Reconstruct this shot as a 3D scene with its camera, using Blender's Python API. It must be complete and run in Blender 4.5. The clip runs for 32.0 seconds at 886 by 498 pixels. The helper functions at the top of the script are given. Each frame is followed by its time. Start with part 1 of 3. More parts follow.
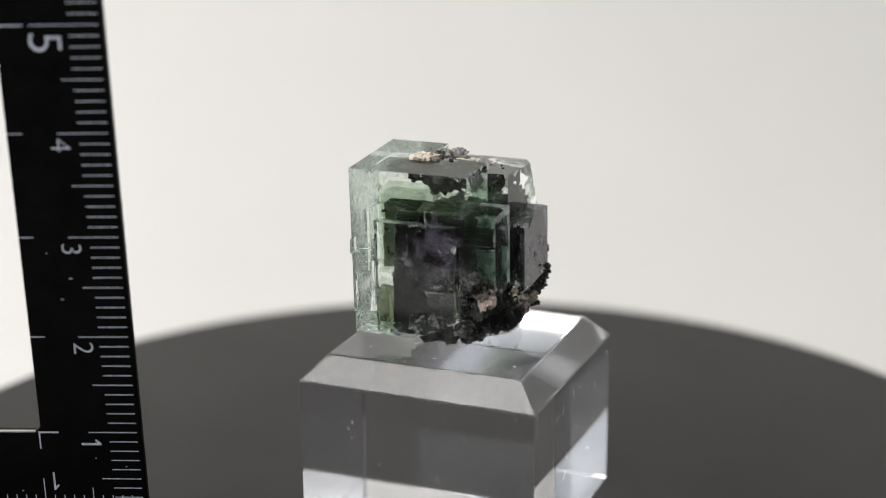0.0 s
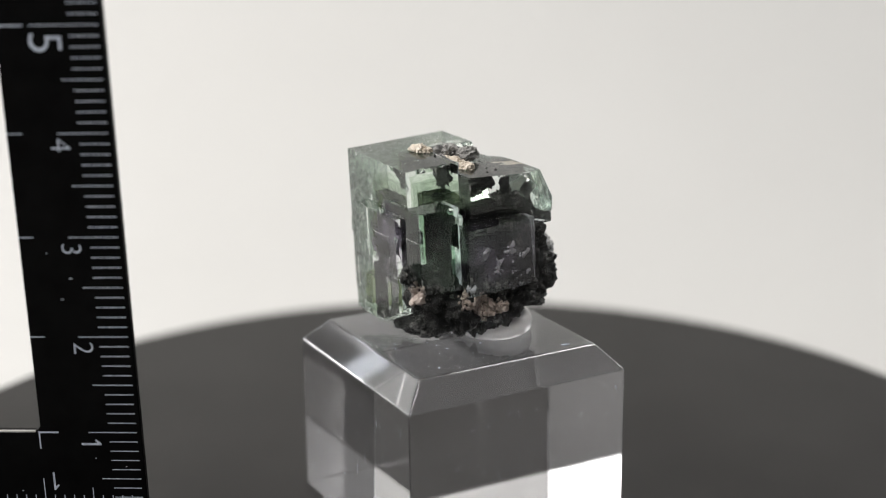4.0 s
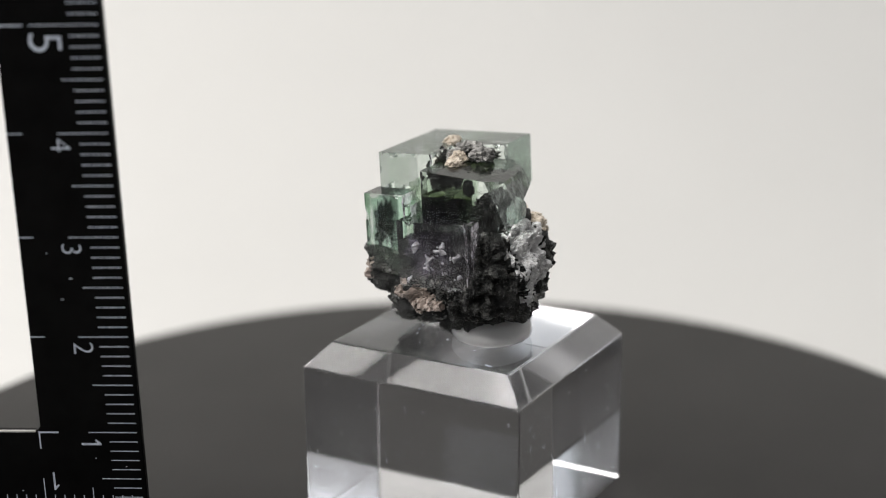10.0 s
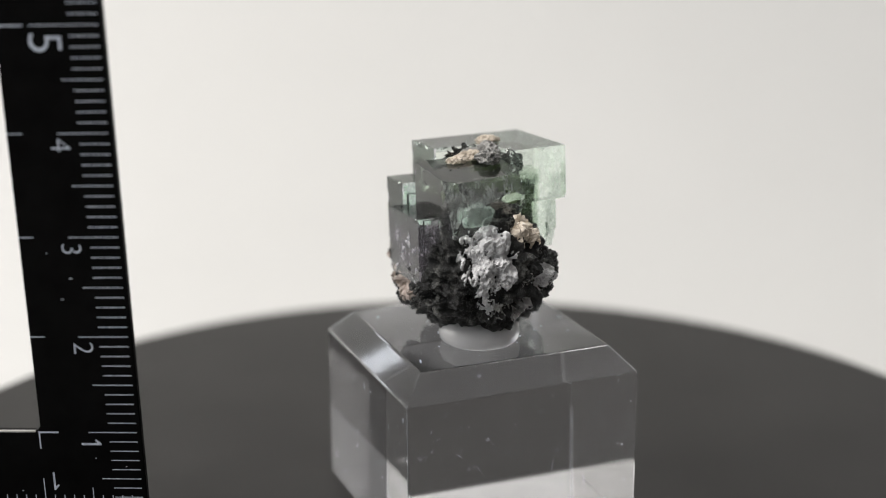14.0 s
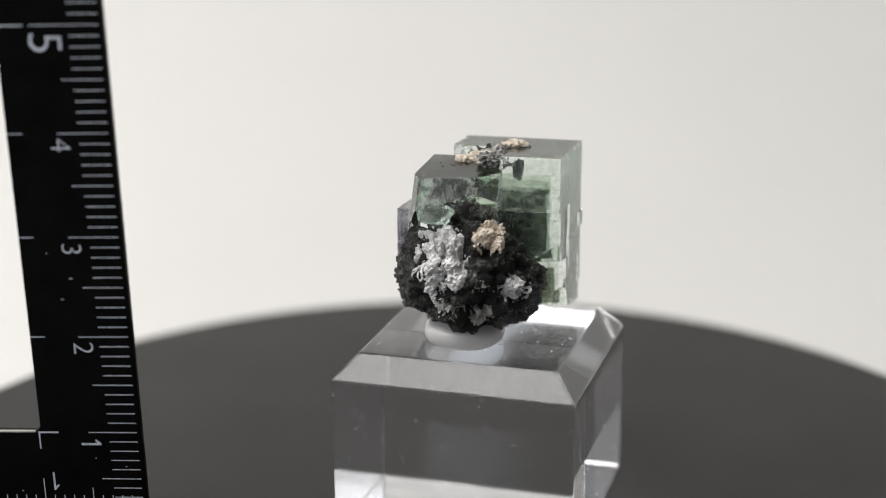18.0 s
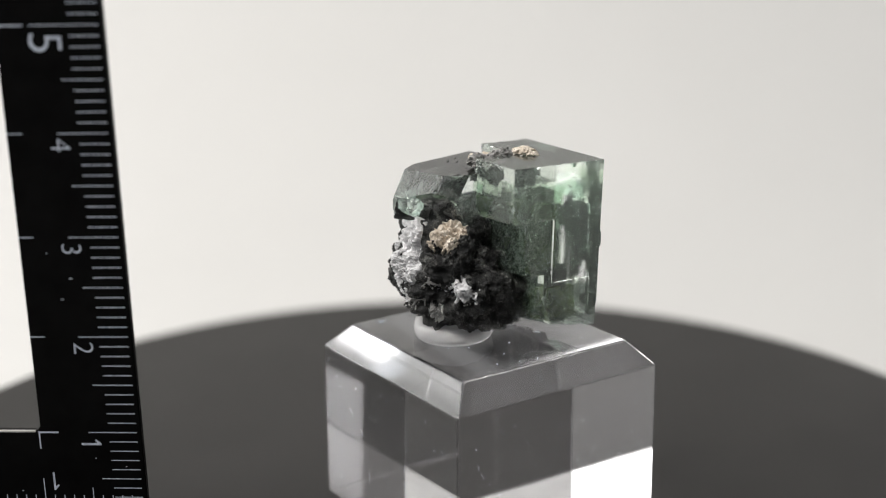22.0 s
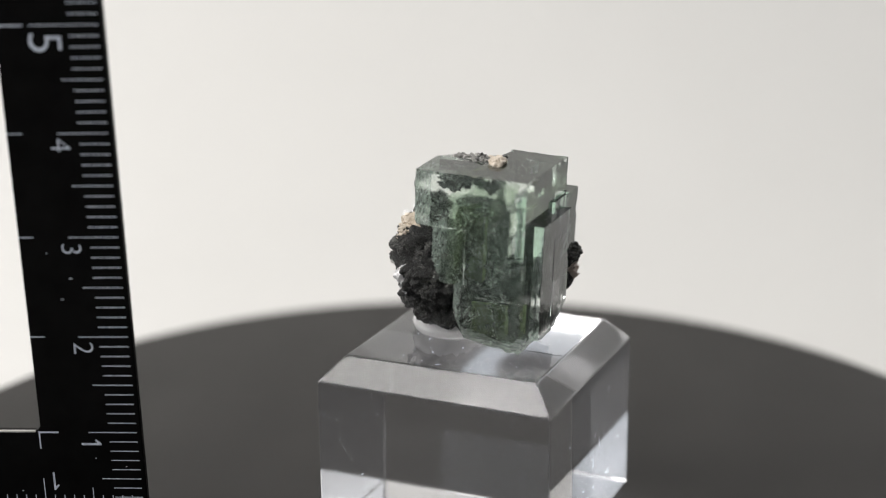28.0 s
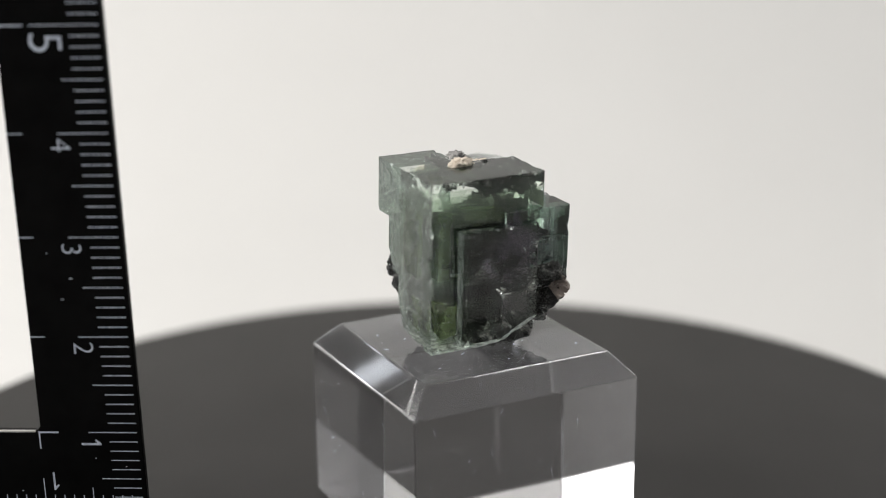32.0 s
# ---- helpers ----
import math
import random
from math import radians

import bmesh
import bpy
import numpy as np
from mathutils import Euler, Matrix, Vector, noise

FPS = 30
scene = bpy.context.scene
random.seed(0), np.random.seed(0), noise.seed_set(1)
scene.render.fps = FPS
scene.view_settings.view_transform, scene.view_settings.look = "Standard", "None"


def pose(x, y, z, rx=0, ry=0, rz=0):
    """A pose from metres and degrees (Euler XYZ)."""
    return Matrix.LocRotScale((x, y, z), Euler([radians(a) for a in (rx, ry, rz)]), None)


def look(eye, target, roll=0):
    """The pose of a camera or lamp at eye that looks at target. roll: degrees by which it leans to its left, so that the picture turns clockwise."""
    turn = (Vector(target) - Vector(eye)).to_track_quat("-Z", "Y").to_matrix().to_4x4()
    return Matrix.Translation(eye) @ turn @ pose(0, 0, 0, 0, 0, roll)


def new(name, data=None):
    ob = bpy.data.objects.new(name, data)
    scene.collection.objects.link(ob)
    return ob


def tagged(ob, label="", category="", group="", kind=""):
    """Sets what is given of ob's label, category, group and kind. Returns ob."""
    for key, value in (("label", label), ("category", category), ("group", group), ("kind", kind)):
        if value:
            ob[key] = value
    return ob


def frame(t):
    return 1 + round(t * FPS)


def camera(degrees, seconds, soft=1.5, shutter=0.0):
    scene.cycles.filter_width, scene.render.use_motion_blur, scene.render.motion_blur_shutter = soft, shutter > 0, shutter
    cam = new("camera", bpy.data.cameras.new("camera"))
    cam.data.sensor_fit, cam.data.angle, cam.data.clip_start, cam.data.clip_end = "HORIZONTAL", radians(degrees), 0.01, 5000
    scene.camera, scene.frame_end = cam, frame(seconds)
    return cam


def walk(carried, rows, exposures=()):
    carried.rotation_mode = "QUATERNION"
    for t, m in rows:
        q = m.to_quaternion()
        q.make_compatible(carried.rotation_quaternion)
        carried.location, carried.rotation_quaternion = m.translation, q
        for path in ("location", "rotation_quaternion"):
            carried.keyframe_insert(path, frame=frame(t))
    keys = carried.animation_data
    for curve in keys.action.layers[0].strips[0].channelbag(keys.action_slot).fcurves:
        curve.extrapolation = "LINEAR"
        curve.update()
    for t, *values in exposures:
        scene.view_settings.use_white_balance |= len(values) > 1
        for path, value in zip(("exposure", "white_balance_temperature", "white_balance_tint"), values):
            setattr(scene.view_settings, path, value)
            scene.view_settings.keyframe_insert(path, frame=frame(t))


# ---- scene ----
MM = 0.001
# ---- camera: fixed on a stand, close to the specimen ----
cam = camera(32.26, 32.0, soft=0.5)
EYE = Vector((0.0, -0.15147, 0.07337))
YAW, PITCH, ROLL = 0.02005, -0.28699, -0.486
AHEAD = Vector((-math.sin(YAW) * math.cos(PITCH), math.cos(YAW) * math.cos(PITCH), math.sin(PITCH)))
VIEW = look(EYE, EYE + AHEAD, ROLL)
walk(cam, [(0.0, VIEW), (32.0, VIEW)])
cam.data.dof.use_dof = True
cam.data.dof.focus_distance = 0.1535
cam.data.dof.aperture_fstop = 13.5

# ---- light: key and low softboxes at the left, added fill lamps, and the dim room ----
world = bpy.data.worlds.new("studio")
scene.world = world
world.use_nodes = True
world.node_tree.nodes["Background"].inputs[0].default_value = (1.0, 0.98, 0.95, 1)
world.node_tree.nodes["Background"].inputs[1].default_value = 0.18
scene.view_settings.exposure = 0.0


def softbox(name, eye, target, wide, high, watts, colour, roll=0):
    data = bpy.data.lights.new(name, "AREA")
    data.shape, data.size, data.size_y, data.energy, data.color = "RECTANGLE", wide, high, watts, colour
    ob = new(name, data)
    ob.matrix_world = look(eye, target, roll)
    return ob


softbox("key_softbox", (-0.235, -0.10, 0.385), (0.0, 0.03, 0.02), 0.38, 0.20, 1.98, (1.0, 0.97, 0.945), 36)
softbox("low_softbox", (-0.40, 0.05, 0.17), (0.0, 0.0, 0.02), 0.38, 0.26, 1.1, (1.0, 0.98, 0.96))
# added lamp, no source in view: brightens the right-hand rim of the block
softbox("back_fill", (0.245, 0.20, 0.225), (0.0, 0.0, 0.02), 0.22, 0.12, 0.17, (0.94, 0.965, 1.0))
# added bluish lamp, in place of room light from the front left
softbox("front_fill", (-0.40, -0.36, 0.20), (0.0, 0.0, 0.02), 0.34, 0.36, 0.26, (0.86, 0.93, 1.0))
# added overhead lamp with no known source: lifts the backdrop and the rim
softbox("top_fill", (0.08, 0.18, 0.512), (0.08, 0.17, 0.0), 0.50, 0.26, 0.44, (1.0, 0.985, 0.965))

# ---- turning of the table ----
TURN0, RATE = 23.666, 9.703          # degrees at the start, degrees a second, clockwise from above


def turning(z, x=0.0, y=0.0):
    return [(t * 0.5, pose(x, y, z, 0, 0, TURN0 - RATE * t * 0.5)) for t in range(65)]


# ---- helpers of this scene ----
def part(name, bm, material, parent=None, label="", smooth=False):
    me = bpy.data.meshes.new(name)
    bm.to_mesh(me)
    bm.free()
    mats = material if isinstance(material, (list, tuple)) else [material]
    for m in mats:
        me.materials.append(m)
    if smooth:
        me.polygons.foreach_set("use_smooth", [True] * len(me.polygons))
    ob = new(name, me)
    if parent:
        ob.parent = parent
    if label:
        ob["label"] = label
    return ob


def nodes_of(name):
    m = bpy.data.materials.new(name)
    m.use_nodes = True
    nt = m.node_tree
    return m, nt, nt.nodes["Principled BSDF"]


def add(nt, kind, **sockets):
    n = nt.nodes.new(kind)
    for k, v in sockets.items():
        n.inputs[k.replace("_", " ")].default_value = v
    return n


def noise_tex(nt, scale, detail=4.0, rough=0.55):
    tc = nt.nodes.new("ShaderNodeTexCoord")
    n = add(nt, "ShaderNodeTexNoise", Scale=scale, Detail=detail, Roughness=rough)
    nt.links.new(tc.outputs["Object"], n.inputs["Vector"])
    return n


def ramp(nt, source, stops):
    r = nt.nodes.new("ShaderNodeValToRGB")
    els = r.color_ramp.elements
    while len(els) < len(stops):
        els.new(0.5)
    for e, (p, c) in zip(els, stops):
        e.position, e.color = p, (*c, 1)
    nt.links.new(source, r.inputs[0])
    return r


def bump(nt, source, bsdf, strength, distance):
    b = add(nt, "ShaderNodeBump", Strength=strength, Distance=distance)
    nt.links.new(source, b.inputs["Height"])
    nt.links.new(b.outputs[0], bsdf.inputs["Normal"])
    return b


def plain(name, lo, hi, scale, rough=0.6, strength=0.0, distance=0.0002, spec=0.5, fine=0, metal=0.0):
    """A surface whose colour wanders between two tones."""
    m, nt, b = nodes_of(name)
    n = noise_tex(nt, scale)
    nt.links.new(ramp(nt, n.outputs[0], [(0.32, lo), (0.68, hi)]).outputs[0], b.inputs["Base Color"])
    b.inputs["Roughness"].default_value = rough
    b.inputs["Metallic"].default_value = metal
    b.inputs["Specular IOR Level"].default_value = spec
    if strength:
        bump(nt, noise_tex(nt, fine or scale * 4, 6).outputs[0], b, strength, distance)
    return m


# ---- materials ----
PAPER = plain("white_paper", (0.62, 0.615, 0.60), (0.65, 0.645, 0.63), 6, 0.9, 0.15, 0.0003, 0.2, 400)
TABLE = plain("dark_table", (0.03, 0.029, 0.028), (0.05, 0.048, 0.045), 20, 0.6, 0.1, 0.0003, 0.3, 300)
DISC = plain("black_matt_plastic", (0.024, 0.0232, 0.0223), (0.031, 0.030, 0.029), 60, 0.4, 0.25, 0.0001, 0.1, 3000)
BOARD = plain("grey_board", (0.16, 0.156, 0.152), (0.20, 0.194, 0.19), 6, 0.9, 0.15, 0.0003, 0.2, 400)
RULER = plain("black_lacquer", (0.003, 0.003, 0.003), (0.0055, 0.0055, 0.0055), 300, 0.4, 0.05, 0.00005, 0.03, 2500)
PRINT = plain("engraved_white", (0.40, 0.44, 0.53), (0.66, 0.71, 0.80), 1500, 0.7)
STEEL = plain("bare_steel", (0.5, 0.5, 0.48), (0.62, 0.61, 0.6), 500, 0.3, metal=1.0)


def acrylic(name="clear_acrylic", bright_share=0.0, mirrored=False):
    """Clear plastic; a share of haze can be mixed in to brighten a face, or a blurred mirror instead."""
    m, nt, b = nodes_of(name)
    g = add(nt, "ShaderNodeBsdfGlass", Roughness=0.0, IOR=1.49)
    g.inputs["Color"].default_value = (0.985, 0.985, 0.99, 1)
    n = noise_tex(nt, 900, 8, 0.7)
    r = ramp(nt, n.outputs[0], [(0.55, (0, 0, 0)), (0.8, (0.05, 0.05, 0.05))])
    nt.links.new(r.outputs[0], g.inputs["Roughness"])
    out = g.outputs[0]
    if bright_share:
        tr = nt.nodes.new("ShaderNodeBsdfGlossy" if mirrored else "ShaderNodeBsdfTranslucent")
        if mirrored:
            tr.inputs["Roughness"].default_value = 0.12
        tr.inputs[0].default_value = (0.96, 0.965, 0.98, 1)
        mix = nt.nodes.new("ShaderNodeMixShader")
        fine = ramp(nt, noise_tex(nt, 90, 3, 0.5).outputs[0], [(0.3, (bright_share * 0.8,) * 3), (0.7, (bright_share * 1.2,) * 3)])
        nt.links.new(fine.outputs[0], mix.inputs[0])
        nt.links.new(out, mix.inputs[1])
        nt.links.new(tr.outputs[0], mix.inputs[2])
        out = mix.outputs[0]
    nt.links.new(out, nt.nodes["Material Output"].inputs[0])
    return m


ACRYLIC = acrylic()
# rim and sides: haze mixed in, in place of bright refracted light
ACRYLIC_RIM = acrylic("brightened_acrylic_rim", 0.085)
ACRYLIC_SIDE = acrylic("brightened_acrylic_side", 0.004)
# underside: blurred mirror added so that the top face looks bright
ACRYLIC_FOOT = acrylic("mirrored_acrylic_underside", 0.78, True)


def fluorite(name, pale, mint, rough_lo, rough_hi, grain, strength, frost=0.0, frost_colour=(0.5, 0.55, 0.52), stretch=None, patches=300, stops=((0.44, 0.2), (0.68, 3.0)), through_share=0.5):
    """Clear crystal, here pale and there mint; frost: the share of the skin that is etched to a scattering surface."""
    m, nt, b = nodes_of(name)
    g = add(nt, "ShaderNodeBsdfGlass", IOR=1.434)
    tone = ramp(nt, noise_tex(nt, 170, 3, 0.5).outputs[0], [(0.38, pale), (0.62, mint)])
    nt.links.new(tone.outputs[0], g.inputs["Color"])
    n = noise_tex(nt, grain, 5, 0.65)
    if stretch:
        long = nt.nodes.new("ShaderNodeVectorMath")
        long.operation = "MULTIPLY"
        long.inputs[1].default_value = stretch
        nt.links.new(n.inputs["Vector"].links[0].from_socket, long.inputs[0])
        nt.links.new(long.outputs[0], n.inputs["Vector"])
    r = ramp(nt, n.outputs[0], [(0.4, (rough_lo,) * 3), (0.65, (rough_hi,) * 3)])
    nt.links.new(r.outputs[0], g.inputs["Roughness"])
    wave = add(nt, "ShaderNodeBump", Strength=0.25, Distance=0.0001)
    nt.links.new(noise_tex(nt, 330, 3, 0.5).outputs[0], wave.inputs["Height"])
    bm = bump(nt, n.outputs[0], g, strength, 0.00006)
    nt.links.new(wave.outputs[0], bm.inputs["Normal"])
    out = g.outputs[0]
    if frost:
        d = nt.nodes.new("ShaderNodeBsdfDiffuse")
        d.inputs[0].default_value = (*frost_colour, 1)
        nt.links.new(bm.outputs[0], d.inputs["Normal"])
        tr = nt.nodes.new("ShaderNodeBsdfTranslucent")
        tr.inputs[0].default_value = (*[min(1, c * 1.5) for c in frost_colour], 1)
        both = nt.nodes.new("ShaderNodeMixShader")
        both.inputs[0].default_value = through_share
        nt.links.new(d.outputs[0], both.inputs[1])
        nt.links.new(tr.outputs[0], both.inputs[2])
        spots = noise_tex(nt, patches, 8, 0.75)
        if stretch:
            nt.links.new(long.outputs[0], spots.inputs["Vector"])
        patch = ramp(nt, spots.outputs[0], [(at, (min(1, frost * k),) * 3) for at, k in stops])
        mix = nt.nodes.new("ShaderNodeMixShader")
        nt.links.new(patch.outputs[0], mix.inputs[0])
        nt.links.new(out, mix.inputs[1])
        nt.links.new(both.outputs[0], mix.inputs[2])
        out = mix.outputs[0]
    nt.links.new(out, nt.nodes["Material Output"].inputs[0])
    return m


CLEAR = fluorite("clear_fluorite", (0.985, 0.993, 0.99), (0.972, 0.986, 0.977), 0.0, 0.03, 1200, 0.08, 0.008, (0.5, 0.52, 0.51))
HAZY = fluorite("hazy_fluorite", (0.97, 0.965, 0.98), (0.94, 0.955, 0.96), 0.0, 0.04, 1500, 0.15, 0.04, (0.62, 0.60, 0.66))
# pale lavender scatter painted on one facet for its bright reflection
LAVENDER_SHEEN = fluorite("lavender_sheen_fluorite", (0.95, 0.93, 0.97), (0.92, 0.91, 0.95), 0.02, 0.10, 1500, 0.2, 0.5, (0.66, 0.63, 0.72), None, 260)
CLEAVED = fluorite("cleaved_fluorite", (0.95, 0.97, 0.955), (0.90, 0.95, 0.92), 0.0, 0.08, 1100, 1.2, 0.30, (0.48, 0.51, 0.49), (1, 1, 0.22), 1500, ((0.40, 0.35), (0.66, 2.0)))
DOME = fluorite("pale_mint_fluorite", (0.95, 0.98, 0.96), (0.90, 0.96, 0.93), 0.0, 0.05, 1100, 0.8, 0.14, (0.58, 0.68, 0.62), None, 700)
ETCHED = fluorite("etched_fluorite", (0.98, 0.99, 0.985), (0.95, 0.978, 0.96), 0.02, 0.12, 1900, 0.28, 0.14, (0.46, 0.54, 0.49), None, 1700, ((0.40, 0.2), (0.68, 2.6)), 0.7)


def zone(name, tint, body, haze, share, scale, glow=False, at=(0.35, 0.7)):
    """A colour zone inside the crystal: partly see-through, partly scattering, with hazy veils."""
    m, nt, b = nodes_of(name)
    t = nt.nodes.new("ShaderNodeBsdfTransparent")
    t.inputs[0].default_value = (*tint, 1)
    d = nt.nodes.new("ShaderNodeBsdfTranslucent" if glow else "ShaderNodeBsdfDiffuse")
    veil = ramp(nt, noise_tex(nt, scale * 0.55, 5, 0.55).outputs[0], [(0.48, body), (0.72, haze)])
    nt.links.new(veil.outputs[0], d.inputs[0])
    n = noise_tex(nt, scale, 6, 0.6)
    r = ramp(nt, n.outputs[0], [(at[0], (share[0],) * 3), (at[1], (share[1],) * 3)])
    mix = nt.nodes.new("ShaderNodeMixShader")
    nt.links.new(r.outputs[0], mix.inputs[0])
    nt.links.new(t.outputs[0], mix.inputs[1])
    nt.links.new(d.outputs[0], mix.inputs[2])
    nt.links.new(mix.outputs[0], nt.nodes["Material Output"].inputs[0])
    return m


GREEN = zone("green_zone", (0.935, 0.968, 0.93), (0.20, 0.25, 0.18), (0.42, 0.50, 0.41), (0.02, 0.17), 420, True)
DEEP = zone("deep_green_zone", (0.78, 0.90, 0.82), (0.08, 0.14, 0.09), (0.20, 0.30, 0.21), (0.0, 0.05), 420)
OLIVE = zone("olive_zone", (0.84, 0.865, 0.80), (0.17, 0.205, 0.105), (0.25, 0.29, 0.17), (0.50, 0.70), 300, True)
PURPLE = zone("purple_zone", (0.22, 0.18, 0.23), (0.006, 0.005, 0.007), (0.030, 0.024, 0.034), (0.1, 0.8), 300)
MINT = zone("mint_zone", (0.982, 0.993, 0.979), (0.42, 0.58, 0.45), (0.58, 0.72, 0.60), (0.0, 0.06), 300, True)


VEIL = zone("violet_veil", (0.985, 0.972, 0.992), (0.22, 0.20, 0.25), (0.60, 0.55, 0.66), (0.0, 0.23), 260, at=(0.50, 0.72))


def matrix_rock():
    m, nt, b = nodes_of("black_matrix")
    n = noise_tex(nt, 620, 9, 0.82)
    nt.links.new(ramp(nt, n.outputs[0], [(0.3, (0.003, 0.003, 0.003)), (0.53, (0.011, 0.0115, 0.0105)), (0.67, (0.24, 0.24, 0.225))]).outputs[0], b.inputs["Base Color"])
    b.inputs["Roughness"].default_value = 0.22
    b.inputs["Specular IOR Level"].default_value = 0.7
    bump(nt, noise_tex(nt, 2800, 6, 0.75).outputs[0], b, 1.0, 0.0004)
    return m


ROCK = matrix_rock()
ROCK_GREY = plain("grey_rock", (0.02, 0.02, 0.02), (0.45, 0.44, 0.42), 900, 0.4, 0.8, 0.0002, 0.5, 1500)
GREYISH = plain("grey_flaky_crust", (0.12, 0.12, 0.115), (0.5, 0.49, 0.47), 800, 0.5, 0.9, 0.0003, 0.4, 1800)
BROWN = plain("brown_pink_crystals", (0.09, 0.07, 0.058), (0.42, 0.345, 0.30), 900, 0.3, 0.7, 0.0002, 0.5, 1500)
WHITE = plain("white_fibrous_crust", (0.46, 0.455, 0.46), (0.93, 0.925, 0.93), 1400, 0.5, 0.9, 0.0003, 0.4, 3200)
TAN = plain("tan_crystals", (0.43, 0.36, 0.28), (0.72, 0.645, 0.55), 900, 0.35, 0.6, 0.0002, 0.5, 1500)


SUGAR = plain("sugary_white", (0.13, 0.125, 0.135), (0.46, 0.45, 0.48), 1500, 0.35, 0.5, 0.0001, 0.5, 3000)


def putty_mat():
    m, nt, b = nodes_of("white_putty")
    b.inputs["Base Color"].default_value = (0.9, 0.9, 0.9, 1)
    b.inputs["Roughness"].default_value = 0.07
    b.inputs["Transmission Weight"].default_value = 0.55
    b.inputs["Subsurface Weight"].default_value = 0.5
    b.inputs["Subsurface Radius"].default_value = (0.003, 0.003, 0.003)
    b.inputs["Subsurface Scale"].default_value = 1.0
    bump(nt, noise_tex(nt, 260, 4).outputs[0], b, 0.3, 0.0003)
    return m


PUTTY = putty_mat()

# ---- the setting: a white paper sweep on the work table ----
def sweep():
    bm = bmesh.new()
    line = [(-0.11, 0.0), (0.16, 0.0)]
    for k in range(1, 13):
        a = radians(90 * k / 12)
        line.append((0.16 + 0.16 * math.sin(a), 0.16 - 0.16 * math.cos(a)))
    line.append((0.32, 0.54))
    rows = [[bm.verts.new((x, y, z - 0.026)) for y, z in line] for x in (-0.42, 0.42)]
    back = [[bm.verts.new((v.co.x, v.co.y + 0.002, v.co.z - 0.002)) for v in r] for r in rows]
    for k in range(len(line) - 1):
        bm.faces.new((rows[0][k], rows[1][k], rows[1][k + 1], rows[0][k + 1]))
        bm.faces.new((back[0][k + 1], back[1][k + 1], back[1][k], back[0][k]))
    ob = part("backdrop", bm, PAPER, smooth=True)
    return tagged(ob, "seamless white paper sweep curving up behind", "backdrop", kind="structure")


sweep()


def slab(name, lo, hi, material, label, category):
    bm = bmesh.new()
    bmesh.ops.create_cube(bm, size=1)
    for v in bm.verts:
        v.co = [lo[k] + (hi[k] - lo[k]) * (v.co[k] + 0.5) for k in range(3)]
    bmesh.ops.bevel(bm, geom=list(bm.edges), offset=0.001, segments=1, affect="EDGES")
    return tagged(part(name, bm, material), label, category, kind="structure")


slab("table", (-0.8, -0.9, -0.060), (0.8, 0.45, -0.0285), TABLE, "dark grey table top", "table")
# unseen boards, added to set the light that block and crystals reflect
slab("unseen_board_west", (-0.430, -0.25, -0.028), (-0.425, 0.34, 0.52), PAPER, "unseen white board added to bounce light in from the left", "panel")
slab("unseen_board_top", (-0.430, 0.0, 0.521), (0.430, 0.34, 0.526), PAPER, "unseen white board added overhead to bounce light down", "panel")
slab("unseen_board_east", (0.425, -0.25, -0.028), (0.430, 0.34, 0.52), BOARD, "unseen grey board added to keep light low at the right", "panel")


def lathe(profile, steps=128):
    """A turned solid from (radius, height) pairs."""
    bm = bmesh.new()
    rings = []
    for r, z in profile:
        if r < 1e-7:
            rings.append([bm.verts.new((0, 0, z))])
        else:
            rings.append([bm.verts.new((r * math.cos(2 * math.pi * k / steps), r * math.sin(2 * math.pi * k / steps), z)) for k in range(steps)])
    for a, b in zip(rings, rings[1:]):
        for k in range(steps):
            n = (k + 1) % steps
            vs = [a[k % len(a)], a[n % len(a)], b[n % len(b)], b[k % len(b)]]
            vs = list(dict.fromkeys(vs))
            if len(vs) > 2:
                bm.faces.new(vs)
    bmesh.ops.recalc_face_normals(bm, faces=bm.faces)
    return bm


# ---- turntable ----
turntable = tagged(new("turntable"), "round black matt plastic display turntable", "turntable")
R = 0.0673
part("platter", lathe([(0, 0), (R - 0.0012, 0), (R - 0.0004, -0.0003), (R, -0.0012), (R, -0.007), (R - 0.001, -0.008), (0, -0.008)], 192), DISC, turntable)
part("base", lathe([(0, -0.0085), (0.058, -0.0085), (0.058, -0.0255), (0, -0.0255)], 96), DISC, turntable)

# ---- acrylic block ----
BLOCK_TOP = 0.01963
EDGE_Z = 0.01712


